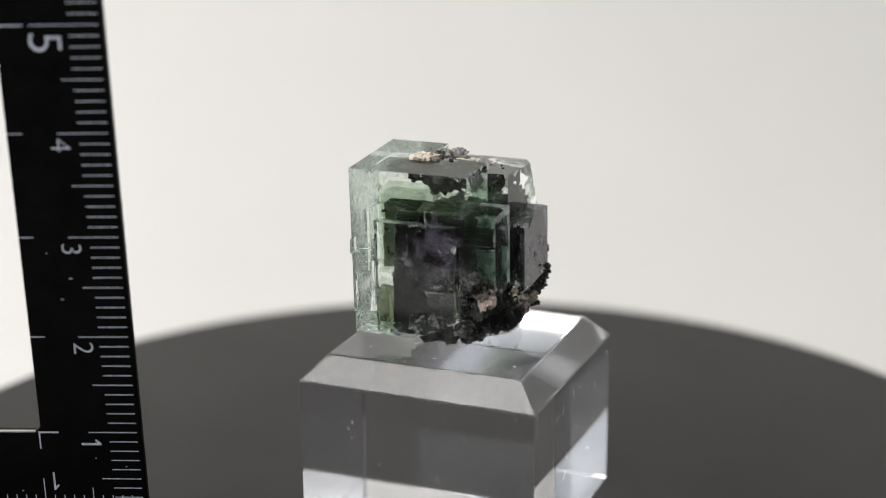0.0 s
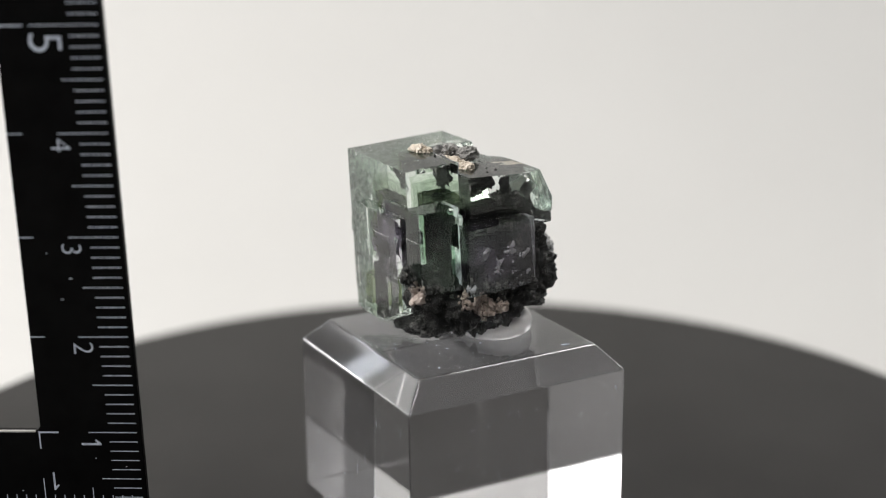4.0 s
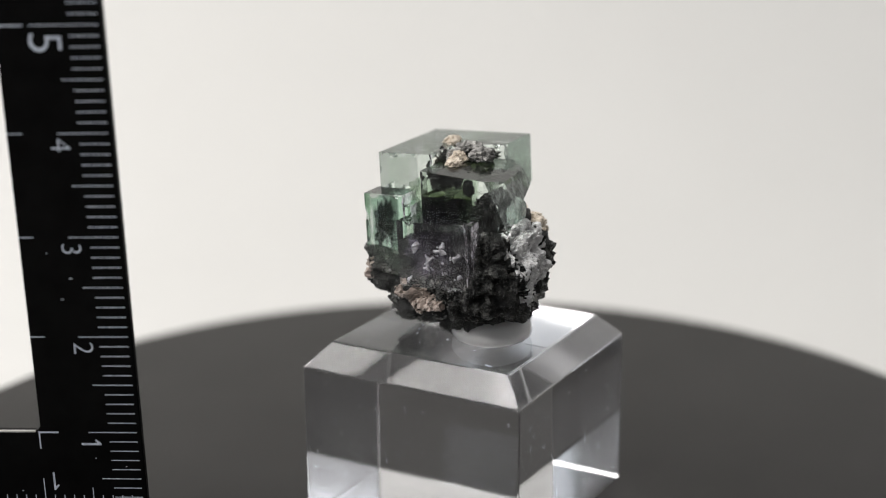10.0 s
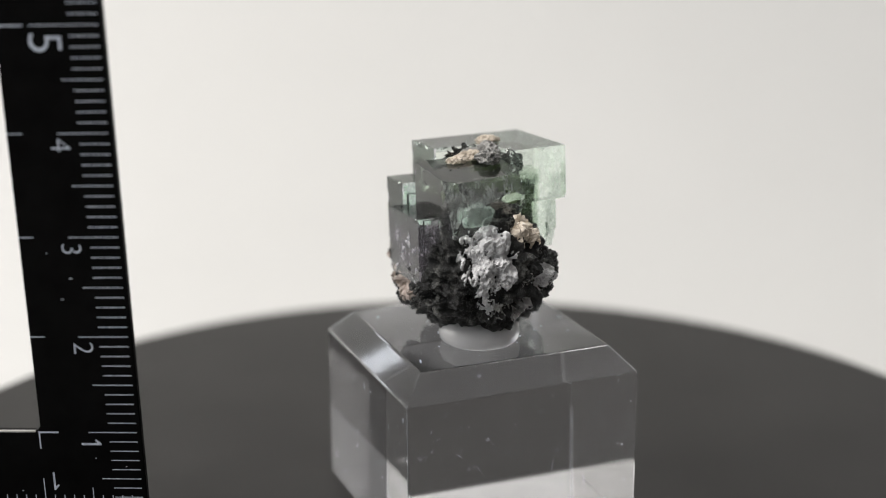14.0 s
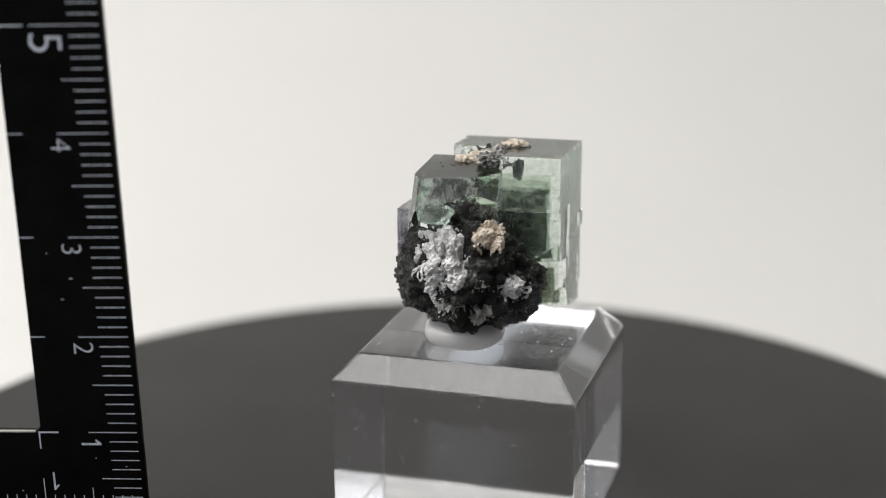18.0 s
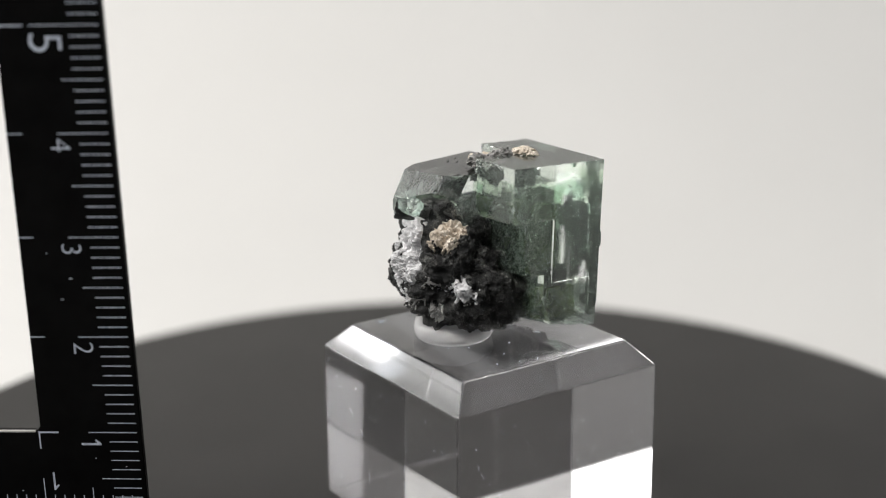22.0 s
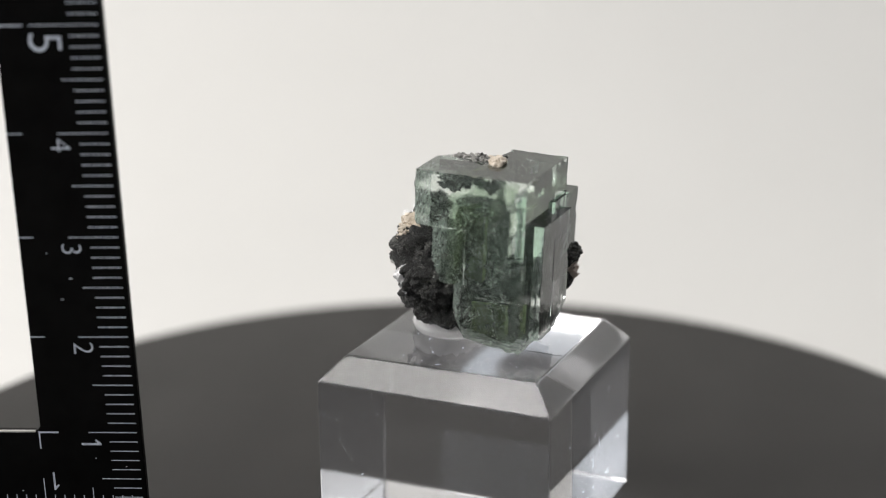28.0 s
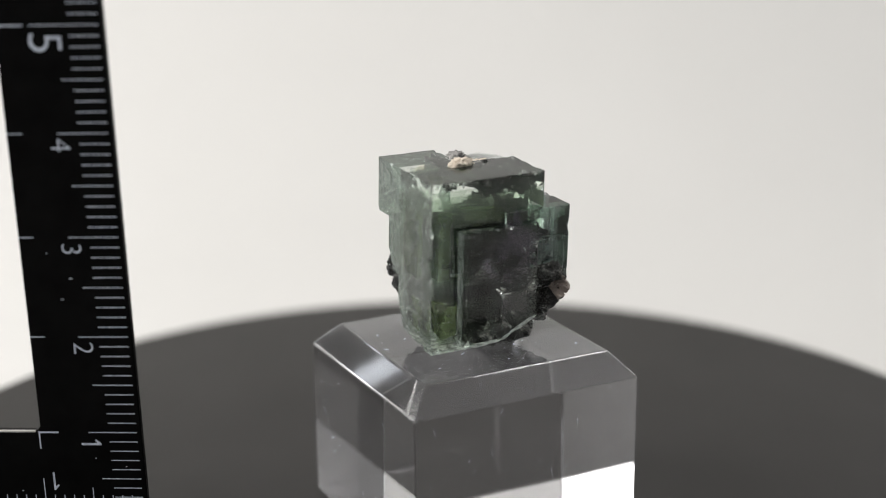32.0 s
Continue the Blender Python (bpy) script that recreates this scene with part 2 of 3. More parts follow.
def acrylic_block():
    bm = bmesh.new()
    c, s = Vector((-1.475, -0.166, 0)) * MM, radians(45)
    def ring(a, b, z):
        vs = []
        for i, j in ((-1, -1), (1, -1), (1, 1), (-1, 1)):
            x, y = i * a, j * b
            vs.append(bm.verts.new((c.x + x * math.cos(s) - y * math.sin(s), c.y + x * math.sin(s) + y * math.cos(s), z)))
        return vs
    a, b, k = 0.01245, 0.01255, 0.00226
    rings = [ring(a - 0.0001, b - 0.0001, 0.00006), ring(a, b, 0.00018), ring(a, b, EDGE_Z), ring(a - k, b - k, BLOCK_TOP)]
    bm.faces.new(rings[0][::-1])
    bm.faces.new(rings[-1])
    for r, q in zip(rings, rings[1:]):
        for i in range(4):
            bm.faces.new((r[i], r[(i + 1) % 4], q[(i + 1) % 4], q[i]))
    sharp = [e for e in bm.edges if e.verts[0].co.z > 0.001 or e.verts[1].co.z > 0.001]
    bmesh.ops.bevel(bm, geom=sharp, offset=0.00016, segments=2, affect="EDGES", profile=0.5)
    bmesh.ops.recalc_face_normals(bm, faces=bm.faces)
    for f in bm.faces:
        f.material_index = 1 if 0.3 < f.normal.z < 0.95 else 2 if abs(f.normal.z) < 0.3 else 3 if f.normal.z < -0.9 else 0
    ob = part("acrylic_block", bm, [ACRYLIC, ACRYLIC_RIM, ACRYLIC_SIDE, ACRYLIC_FOOT])
    return tagged(ob, "clear polished acrylic display block with slanted top rim", "display block")


block = acrylic_block()
block.visible_shadow = False     # clear: lets the light through

def dust():
    """Lint and dust lying on the block."""
    rng = random.Random(8)
    bm = bmesh.new()
    for _ in range(46):
        x, y = rng.uniform(-9.8, 9.8) * MM, rng.uniform(-9.8, 9.8) * MM
        r = (0.03 + 0.07 * rng.random() ** 3) * MM
        long = rng.choice((1, 1, 1, 2, 6))
        p = Vector(((x - y) * 0.7071 - 0.001475, (x + y) * 0.7071 - 0.000166, BLOCK_TOP + r * 0.4))
        m = Matrix.Translation(p) @ pose(0, 0, 0, 0, 0, rng.uniform(0, 180)) @ Matrix.Diagonal((long, 1, 0.7, 1))
        bmesh.ops.create_icosphere(bm, subdivisions=1, radius=r, matrix=m)
    for k in range(60):
        along, z, side = rng.uniform(-11.5, 11.5) * MM, rng.uniform(1, 16.5) * MM, k % 4
        x, y = ((along, -0.01256), (0.01246, along), (along, 0.01256), (-0.01246, along))[side]
        r = (0.02 + 0.05 * rng.random() ** 3) * MM
        p = Vector(((x - y) * 0.7071 - 0.001475, (x + y) * 0.7071 - 0.000166, z))
        m = Matrix.Translation(p) @ pose(0, 0, 0, rng.uniform(0, 90), rng.uniform(0, 90), 0) @ Matrix.Diagonal((1, 1, rng.choice((1, 1, 3)), 1))
        bmesh.ops.create_icosphere(bm, subdivisions=1, radius=r, matrix=m)
    for k in range(44):
        side = k % 4
        along, z = rng.uniform(-10.5, 10.5) * MM, rng.uniform(1.5, 15.5) * MM
        x, y = ((along, -0.012555), (0.012455, along), (along, 0.012555), (-0.012455, along))[side]
        p = Vector(((x - y) * 0.7071 - 0.001475, (x + y) * 0.7071 - 0.000166, z))
        lean = pose(0, 0, 0, 0, 0, 45 + 90 * (side % 2)) @ pose(0, 0, 0, 0, rng.gauss(0, 35), 0)
        m = Matrix.Translation(p) @ lean @ Matrix.Diagonal((1, 1, rng.uniform(10, 60), 1))
        bmesh.ops.create_icosphere(bm, subdivisions=1, radius=0.011 * MM, matrix=m)
    ob = part("dust", bm, PRINT, block, "pale dust specks")
    ob["kind"] = "stuff"


dust()

# ---- putty pad between block and specimen ----
def putty_pad():
    bm = lathe([(0, 0), (3.7 * MM, 0), (4.05 * MM, 0.35 * MM), (4.2 * MM, 1.0 * MM), (4.0 * MM, 1.7 * MM), (3.4 * MM, 2.1 * MM), (0, 2.2 * MM)], 64)
    for v in bm.verts:
        n = noise.noise(v.co * 320)
        v.co.x *= 1 + 0.04 * n
        v.co.y *= 1 + 0.04 * n
        v.co.x += 1.85 * MM
        v.co.y += 1.45 * MM
        v.co.z += BLOCK_TOP + 0.00004
    ob = part("putty_pad", bm, PUTTY, smooth=True)
    return tagged(ob, "translucent white putty pad on the acrylic block", "putty")


putty = putty_pad()

# ---- mineral specimen: crystals in their own frame (u, v, w), in mm ----
EX, EY, EZ = Vector((0.725, -0.689, -0.004)), Vector((0.688, 0.724, 0.049)), Vector((-0.031, -0.038, 0.999))
ORIGIN = Vector((-13.325, -0.175, 17.125 + 21.45))   # the top corner of the largest cube
FRAME = Matrix.Translation(ORIGIN * MM) @ Matrix((EX, EY, EZ)).transposed().to_4x4() @ Matrix.Scale(MM, 4)

specimen = tagged(new("mineral_specimen"), "green and purple cubic crystals on rough black matrix", "mineral")


def union_of_boxes(boxes):
    """One closed skin round boxes (u0, u1, v0, v1, w0, w1)."""
    cuts = [sorted({b[2 * k + e] for b in boxes for e in (0, 1)}) for k in range(3)]
    n = [len(c) - 1 for c in cuts]
    full = set()
    for i in range(n[0]):
        for j in range(n[1]):
            for k in range(n[2]):
                m = [(cuts[a][q] + cuts[a][q + 1]) / 2 for a, q in enumerate((i, j, k))]
                if any(b[0] < m[0] < b[1] and b[2] < m[1] < b[3] and b[4] < m[2] < b[5] for b in boxes):
                    full.add((i, j, k))
    bm = bmesh.new()
    made = {}
    def vert(i, j, k):
        if (i, j, k) not in made:
            made[i, j, k] = bm.verts.new((cuts[0][i], cuts[1][j], cuts[2][k]))
        return made[i, j, k]
    sides = [((-1, 0, 0), ((0, 0, 0), (0, 0, 1), (0, 1, 1), (0, 1, 0))), ((1, 0, 0), ((1, 0, 0), (1, 1, 0), (1, 1, 1), (1, 0, 1))),
             ((0, -1, 0), ((0, 0, 0), (1, 0, 0), (1, 0, 1), (0, 0, 1))), ((0, 1, 0), ((0, 1, 0), (0, 1, 1), (1, 1, 1), (1, 1, 0))),
             ((0, 0, -1), ((0, 0, 0), (0, 1, 0), (1, 1, 0), (1, 0, 0))), ((0, 0, 1), ((0, 0, 1), (1, 0, 1), (1, 1, 1), (0, 1, 1)))]
    for c in sorted(full):
        for step, quad in sides:
            if tuple(a + b for a, b in zip(c, step)) not in full:
                bm.faces.new([vert(*(a + b for a, b in zip(c, q))) for q in quad])
    bmesh.ops.dissolve_limit(bm, angle_limit=0.01, verts=bm.verts, edges=bm.edges)
    return bm


BOXES = [
    (0, 12.35, 0, 6.05, -12, 0), (0, 6.2, 0, 11.35, -5.5, 0), (0.25, 9, 0, 9.5, -11.1, -5.5), (0.1, 8, 0, 7.0, -17.2, -11.1),
    (2.9, 11.3, -1.0, 0.5, -16.6, -4.9), (8, 15.2, -0.35, 4.1, -12, -3.65),
    (10, 14.8, 4.0, 4.75, -8, -4.75), (10, 16.75, 4.15, 11.75, -12.6, -5.85), (10, 16.2, 11.0, 12.2, -11.2, -5.95), (10, 14.3, 11.5, 13.3, -10.4, -6.5),
]


def cut(bm, point, normal):
    """Cleave away what lies beyond a plane."""
    geom = list(bm.verts) + list(bm.edges) + list(bm.faces)
    r = bmesh.ops.bisect_plane(bm, geom=geom, plane_co=point, plane_no=normal, clear_outer=True)
    bmesh.ops.holes_fill(bm, edges=[e for e in r["geom_cut"] if isinstance(e, bmesh.types.BMEdge)])


def broken_cube():
    """The cube at the back, cleaved on its outer side and at one corner."""
    bm = union_of_boxes([(5.9, 14.5, 5.9, 17, -7.4, -0.9)])
    cut(bm, (10, 8, -1.25), (0.03, 0.10, 1))
    cut(bm, (10.0, 15.0, -3.2), (-0.08, 1.0, 0.45))
    cut(bm, (14.2, 13.6, -2.0), (0.9, 0.5, 0.24))
    cut(bm, (6.2, 12.6, -1.7), (-0.62, 0.72, 0.42))
    return bm


def merged(skins):
    """Boolean sum of closed skins, as a bmesh."""
    obs = []
    for bm in skins:
        bmesh.ops.recalc_face_normals(bm, faces=bm.faces)
        me = bpy.data.meshes.new("skin")
        bm.to_mesh(me)
        bm.free()
        obs.append(new("skin", me))
    for ob in obs[1:]:
        mod = obs[0].modifiers.new("sum", "BOOLEAN")
        mod.operation, mod.solver, mod.object = "UNION", "EXACT", ob
    me = bpy.data.meshes.new_from_object(obs[0].evaluated_get(bpy.context.evaluated_depsgraph_get()))
    bm = bmesh.new()
    bm.from_mesh(me)
    for ob in obs:
        bpy.data.objects.remove(ob)
    return bm


# growth steps on the faces: axis, face, (low, high) of the two other axes, rise
STEPS = [(1, -1.0, (6.4, 9.9), (-20, -7.0), -0.04), (1, -0.35, (11.6, 14.7), (-20, -6.6), -0.04), (0, 0.0, (-2, 1.7), (-8.9, -7.4), -0.2),
         (0, 0.1, (-2, 1.1), (-15.0, -11.2), -0.12), (0, 0.25, (-2, 1.3), (-11.1, -8.9), -0.16), (0, 16.8, (8.7, 11.4), (-10.2, -7.2), 0.05),
         (1, 0.0, (0.5, 2.4), (-14.0, -8.2), -0.05)]


def weather(bm):
    """Fine growth steps on the faces and small chips along the edges."""
    bmesh.ops.connect_verts_concave(bm, faces=list(bm.faces))
    lines = {(k, 0.45 * q + 0.013) for k, span in enumerate(((0, 38), (-3, 36), (-39, 0))) for q in range(*span)}
    for axis, face, one, two, rise in STEPS:
        for k, span in zip([a for a in range(3) if a != axis], (one, two)):
            lines |= {(k, e + d) for e in span for d in (-0.03, 0.03)}
    for k, at in sorted(lines):
        axis = Vector((k == 0, k == 1, k == 2))
        bmesh.ops.bisect_plane(bm, geom=list(bm.verts) + list(bm.edges) + list(bm.faces), plane_co=axis * at, plane_no=axis)
    for axis, face, one, two, rise in STEPS:
        others = [a for a in range(3) if a != axis]
        for v in bm.verts:
            if abs(v.co[axis] - face) < 0.01 and all(s[0] < v.co[a] < s[1] for a, s in zip(others, (one, two))):
                v.co[axis] += rise
    bm.normal_update()
    edge = bm.faces.layers.int["rim"]
    flat = {f for f in bm.faces if not f[edge]}
    moves = []
    for v in bm.verts:
        rim = [f for f in v.link_faces if f not in flat]
        if rim:
            n = sum((f.normal for f in v.link_faces), Vector()).normalized()
            wave = 0.035 * (noise.noise(v.co * 1.9) - 0.4)
            chip = max(0.0, noise.noise(v.co * 1.1 + Vector((3, 8, 1))) - 0.22) * 0.9
            moves.append((v, n * (wave if len(rim) == len(v.link_faces) else 0.0) - n * chip))
    for v, m in moves:
        v.co += m
    bm.normal_update()


def crystal_body():
    bm = merged([union_of_boxes(BOXES), broken_cube()])
    bmesh.ops.remove_doubles(bm, verts=bm.verts, dist=0.002)
    bmesh.ops.dissolve_limit(bm, angle_limit=0.01, verts=bm.verts, edges=bm.edges)
    # a broken, slanting foot under the front face
    cut(bm, (0, 0, -17.3), (-0.05, 0.16, -1))
    cut(bm, (6.0, -1, -17.2), (0.42, -0.15, -0.9))
    cut(bm, (0.0, 11.35, -5.0), (-0.3, 0.85, -0.42))
    rim = bm.faces.layers.int.new("rim")
    made = bmesh.ops.bevel(bm, geom=list(bm.edges), offset=0.16, segments=2, affect="EDGES", clamp_overlap=True, profile=0.5)
    for f in made["faces"]:
        f[rim] = 1
    bmesh.ops.recalc_face_normals(bm, faces=bm.faces)
    weather(bm)
    for f in bm.faces:
        c, n = f.calc_center_median(), f.normal
        f.material_index = 0
        if n.x < -0.5 or (n.y > 0.4 and c.x < 6.3):
            f.material_index = 1
        elif (n.x > 0.7 and c.x > 15.5) or (n.y > 0.7 and c.x > 12 and c.y < 12.2):
            f.material_index = 4 if n.y > 0.7 else 3
        elif (n.y > 0.35 and n.z > 0.1) or (n.z < -0.5 and c.z < -13):
            f.material_index = 2
    bm.transform(FRAME)
    return part("crystal", bm, [CLEAR, ETCHED, CLEAVED, HAZY, LAVENDER_SHEEN], specimen, "stepped intergrown pale green transparent cubes")


crystal = crystal_body()
crystal.visible_shadow = False   # clear: lets the light in

# the rock: knobs that swell from one heart
HEART = Vector((9.6, 9.0, -12.6))
KNOBS = [((9.5, 9.2, -13.3), (7.1, 6.9, 5.2)), ((9.6, 12.4, -11.2), (6.4, 4.0, 4.9)), ((13.1, 1.2, -12.6), (2.3, 2.0, 2.3)), ((12.8, -0.1, -10.3), (1.2, 0.9, 0.9)),
         ((13.2, 11.3, -13.0), (3.3, 3.9, 3.6)), ((4.6, 11.6, -12.7), (2.8, 3.1, 2.8)), ((13.4, 5.6, -14.4), (2.9, 4.8, 2.4)), ((8.6, 3.4, -16.4), (4.4, 3.2, 1.6)),
         ((6.9, 10.5, -7.6), (1.5, 1.3, 1.9)), ((13.7, 13.0, -9.2), (1.9, 2.0, 2.5))]


def rock_reach(d):
    best = 0.0
    for c, r in KNOBS:
        o = HEART - Vector(c)
        q = [(d[k] / r[k], o[k] / r[k]) for k in range(3)]
        aa = sum(x * x for x, y in q)
        bb = sum(x * y for x, y in q)
        cc = sum(y * y for x, y in q) - 1
        disc = bb * bb - aa * cc
        if disc > 0:
            best = max(best, (-bb + math.sqrt(disc)) / aa)
    return best


def rock_point(d):
    r = rock_reach(d)
    q = HEART + d * r
    big = noise.fractal(q * 0.33, 0.9, 2.0, 3)
    knob = 0.42 - 1.15 * noise.voronoi(q * 0.75)[0][0] ** 2
    fine = 0.35 - noise.voronoi(q * 2.1 + Vector((5, 3, 9)))[0][0] ** 2
    grain = 0.3 - noise.voronoi(q * 4.4 + Vector((2, 7, 4)))[0][0]
    return HEART + d * (r + 0.8 * big + 1.35 * knob + 0.5 * fine + 0.3 * grain + 0.12 * noise.noise(q * 11))


ROCK_DIRS, ROCK_FACES = [], []


def matrix_body():
    bm = bmesh.new()
    bmesh.ops.create_icosphere(bm, subdivisions=7, radius=1)
    for v in bm.verts:
        d = v.co.normalized()
        v.co = rock_point(d)
        ROCK_DIRS.append((d, v.co.copy()))
    ROCK_FACES.extend([tuple(v.index for v in f.verts) for f in bm.faces])
    bm.transform(FRAME)
    return part("matrix", bm, ROCK, specimen, "rough black granular rock matrix")


matrix = matrix_body()


def crust(name, centre, reach, thick, material, seed, ragged, label, stretch=(1, 1, 1)):
    """A crust that grew on the rock round a place."""
    centre, off = Vector(centre), Vector((seed * 3.7, seed * 1.3, seed * 2.9))
    level = {}
    for k, (d, p) in enumerate(ROCK_DIRS):
        e = p - centre
        dist = math.sqrt((e.x / stretch[0]) ** 2 + (e.y / stretch[1]) ** 2 + (e.z / stretch[2]) ** 2)
        if dist < reach * 1.7:
            level[k] = 1 - dist / reach + ragged * (0.35 - 1.6 * abs(noise.noise(Vector((p.x * 0.75, p.y * 0.75, p.z * 0.4)) + off)) + 0.5 * noise.noise(Vector((p.x * 3.4 + p.z * 0.8, p.y * 3.4, p.z * 0.7)) + off) + 0.2 * noise.noise(p * 5.0 + off))
    keep = [f for f in ROCK_FACES if all(k in level for k in f) and max(level[k] for k in f) > 0]
    bm = bmesh.new()
    made = {}
    for f in keep:
        for k in f:
            if k not in made:
                d, p = ROCK_DIRS[k]
                g = max(-0.4, min(1.0, level[k] * 5.0))
                curl = 0.3 * noise.fractal(Vector((p.x * 1.9, p.y * 1.9, p.z * 0.7)) + off, 0.9, 2.0, 3) + 0.3 - 0.25 * noise.voronoi(p * 1.7 + off)[0][0] ** 2
                streak = 0.2 * noise.noise(Vector((p.x * 5 + p.z * 1.2, p.y * 5, p.z * 0.9)) + off) + 0.05 * noise.noise(p * 5.5 + off) + 0.04 * noise.noise(p * 11)
                made[k] = bm.verts.new(p + d * (thick * g + (curl * thick + streak if g > 0 else -0.1)))
        bm.faces.new([made[k] for k in f])
    bm.transform(FRAME)
    return part(name, bm, material, matrix, label)


def towards(p):
    return (Vector(p) - HEART).normalized()


def fibres(name, starts, drop, count, width, material, seed, label):
    """Fine fibres and blades that lie on the rock and run down it; starts: (u, v, w, spread)."""
    rng = random.Random(seed)
    bm = bmesh.new()
    for u, v, w, spread in starts:
        for _ in range(count):
            a = Vector((u + rng.gauss(0, spread), v, w + rng.gauss(0, spread)))
            b = a + Vector((rng.gauss(-0.25, 0.5) * drop, 0, -rng.uniform(0.35, 1.0) * drop))
            wide, lift = width * rng.uniform(0.4, 1.3), rng.uniform(0.04, 0.2)
            rings = []
            for k in range(6):
                f = k / 5
                d = towards(a.lerp(b, f))
                p = rock_point(d) + d * (lift * math.sin(math.pi * f) * 1.3 - 0.1)
                side = d.cross(Vector((0.1, 0, -1))).normalized() * wide * (0.25 + math.sin(math.pi * f)) * 0.5
                side.rotate(Matrix.Rotation(0.5 * noise.noise(p * 1.7), 3, d))
                rings.append([bm.verts.new(p + side), bm.verts.new(p + d * wide * 0.35), bm.verts.new(p - side), bm.verts.new(p - d * 0.15)])
            for r, q in zip(rings, rings[1:]):
                for i in range(4):
                    bm.faces.new((r[i], r[(i + 1) % 4], q[(i + 1) % 4], q[i]))
            bm.faces.new(rings[0][::-1])
            bm.faces.new(rings[-1])
    bm.transform(FRAME)
    return part(name, bm, material, matrix, label, smooth=True)


def rock_grains(name, places, grain, material, seed, label):
    """Small angular grains seated on the rock; places: (u, v, w, spread, count)."""
    rng = random.Random(seed)
    bm = bmesh.new()
    for u, v, w, spread, count in places:
        for _ in range(count):
            d = towards((u + rng.gauss(0, spread), v + rng.gauss(0, spread), w + rng.gauss(0, spread)))
            r = grain * rng.uniform(0.5, 1.3)
            m = Matrix.Translation(rock_point(d) + d * r * rng.uniform(-0.2, 0.7)) @ Euler([rng.uniform(0, 6) for _ in range(3)]).to_matrix().to_4x4()
            made = bmesh.ops.create_icosphere(bm, subdivisions=1, radius=r, matrix=m)
            for q in made["verts"]:
                q.co += Vector((noise.noise(q.co * 2.6), noise.noise(q.co * 2.6 + Vector((9, 0, 0))), noise.noise(q.co * 2.6 + Vector((0, 9, 0))))) * r * 0.6
    bm.transform(FRAME)
    return part(name, bm, material, matrix, label)


crust("white_crust", (11.3, 15.9, -6.8), 1.5, 0.28, WHITE, 1, 0.45, "white knobbly crust", (1.1, 1.3, 0.9))
crust("white_crust", (12.3, 15.8, -8.7), 1.7, 0.22, WHITE, 5, 0.7, "white fibrous crust", (0.9, 1.2, 1.3))
crust("white_crust", (9.7, 16.3, -8.9), 1.6, 0.22, WHITE, 3, 0.8, "white fibrous crust", (0.9, 1.2, 1.3))
crust("white_crust", (9.4, 16.4, -11.2), 1.5, 0.3, WHITE, 2, 0.7, "white knobbly crust", (1.1, 1.2, 0.9))
crust("white_crust", (11.6, 15.3, -11.9), 1.6, 0.2, WHITE, 6, 0.85, "white fibrous crust", (0.7, 1.2, 1.4))
crust("white_crust", (11.0, 14.9, -13.6), 1.3, 0.18, WHITE, 14, 0.9, "white fibrous crust", (0.6, 1.3, 1.3))
crust("white_crust", (9.9, 15.0, -14.4), 1.1, 0.15, GREYISH, 7, 1.0, "grey-white flaky crust", (0.9, 1.2, 1.2))
crust("white_crust", (4.2, 13.9, -12.8), 1.25, 0.22, WHITE, 8, 0.9, "grey-white flaky crust", (1.2, 1.3, 0.9))
crust("white_crust", (7.0, 15.4, -12.2), 1.0, 0.15, GREYISH, 9, 1.2, "grey-white flaky crust", (0.6, 1.2, 1.4))
crust("white_crust", (7.2, 14.2, -15.4), 1.1, 0.15, GREYISH, 10, 1.2, "grey-white flaky crust")
crust("tan_crust", (6.1, 14.8, -7.4), 1.7, 0.14, TAN, 4, 0.5, "cream and tan crystalline crust", (1, 1.3, 1))
fibres("fibrous_crust", [(11.9, 15.9, -8.0, 0.55), (11.0, 16.2, -8.4, 0.5), (10.2, 16.4, -9.2, 0.5), (12.2, 15.6, -10.0, 0.5), (11.4, 15.4, -11.6, 0.5)], 1.5, 16, 0.42, WHITE, 31, "white fibrous crust draping over the rock")
rock_grains("white_grain", [(11.2, 15.9, -6.9, 0.4, 60), (9.5, 16.5, -11.3, 0.45, 60), (4.2, 13.9, -12.9, 0.3, 18)], 0.13, WHITE, 32, "white knobbly crust")
rock_grains("grey_grain", [(7.2, 15.4, -12.4, 0.35, 20), (7.3, 14.3, -15.2, 0.4, 20), (4.4, 13.8, -13.4, 0.4, 24), (10.2, 14.8, -14.6, 0.35, 16)], 0.08, GREYISH, 33, "grey-white flaky grains")
rock_grains("tan_grain", [(6.6, 14.9, -7.2, 0.42, 90), (5.4, 14.6, -8.2, 0.25, 40)], 0.16, TAN, 34, "cream and tan crystalline crust")
crust("brown_crystal", (14.3, -0.6, -12.0), 1.15, 0.3, BROWN, 11, 0.5, "brownish pink crystal lump", (1, 1.2, 0.9))
crust("brown_crystal", (16.0, 5.0, -13.4), 1.1, 0.28, BROWN, 12, 0.7, "brownish pink crystal vein", (1.2, 1.3, 0.7))
crust("brown_crystal", (16.2, 7.2, -14.4), 1.1, 0.28, BROWN, 13, 0.7, "brownish pink crystal vein", (1.2, 1.3, 0.7))
rock_grains("brown_grain", [(14.2, -0.6, -11.8, 0.4, 40), (15.8, 6.2, -14.0, 0.5, 36), (16.0, 7.6, -14.4, 0.4, 20), (16.2, 3.6, -12.6, 0.3, 20)], 0.22, BROWN, 36, "brownish pink crystals")
rock_grains("white_grain", [(16.6, 4.4, -11.9, 0.2, 16), (16.2, 9.6, -12.4, 0.5, 16)], 0.16, SUGAR, 37, "greyish white crystals")
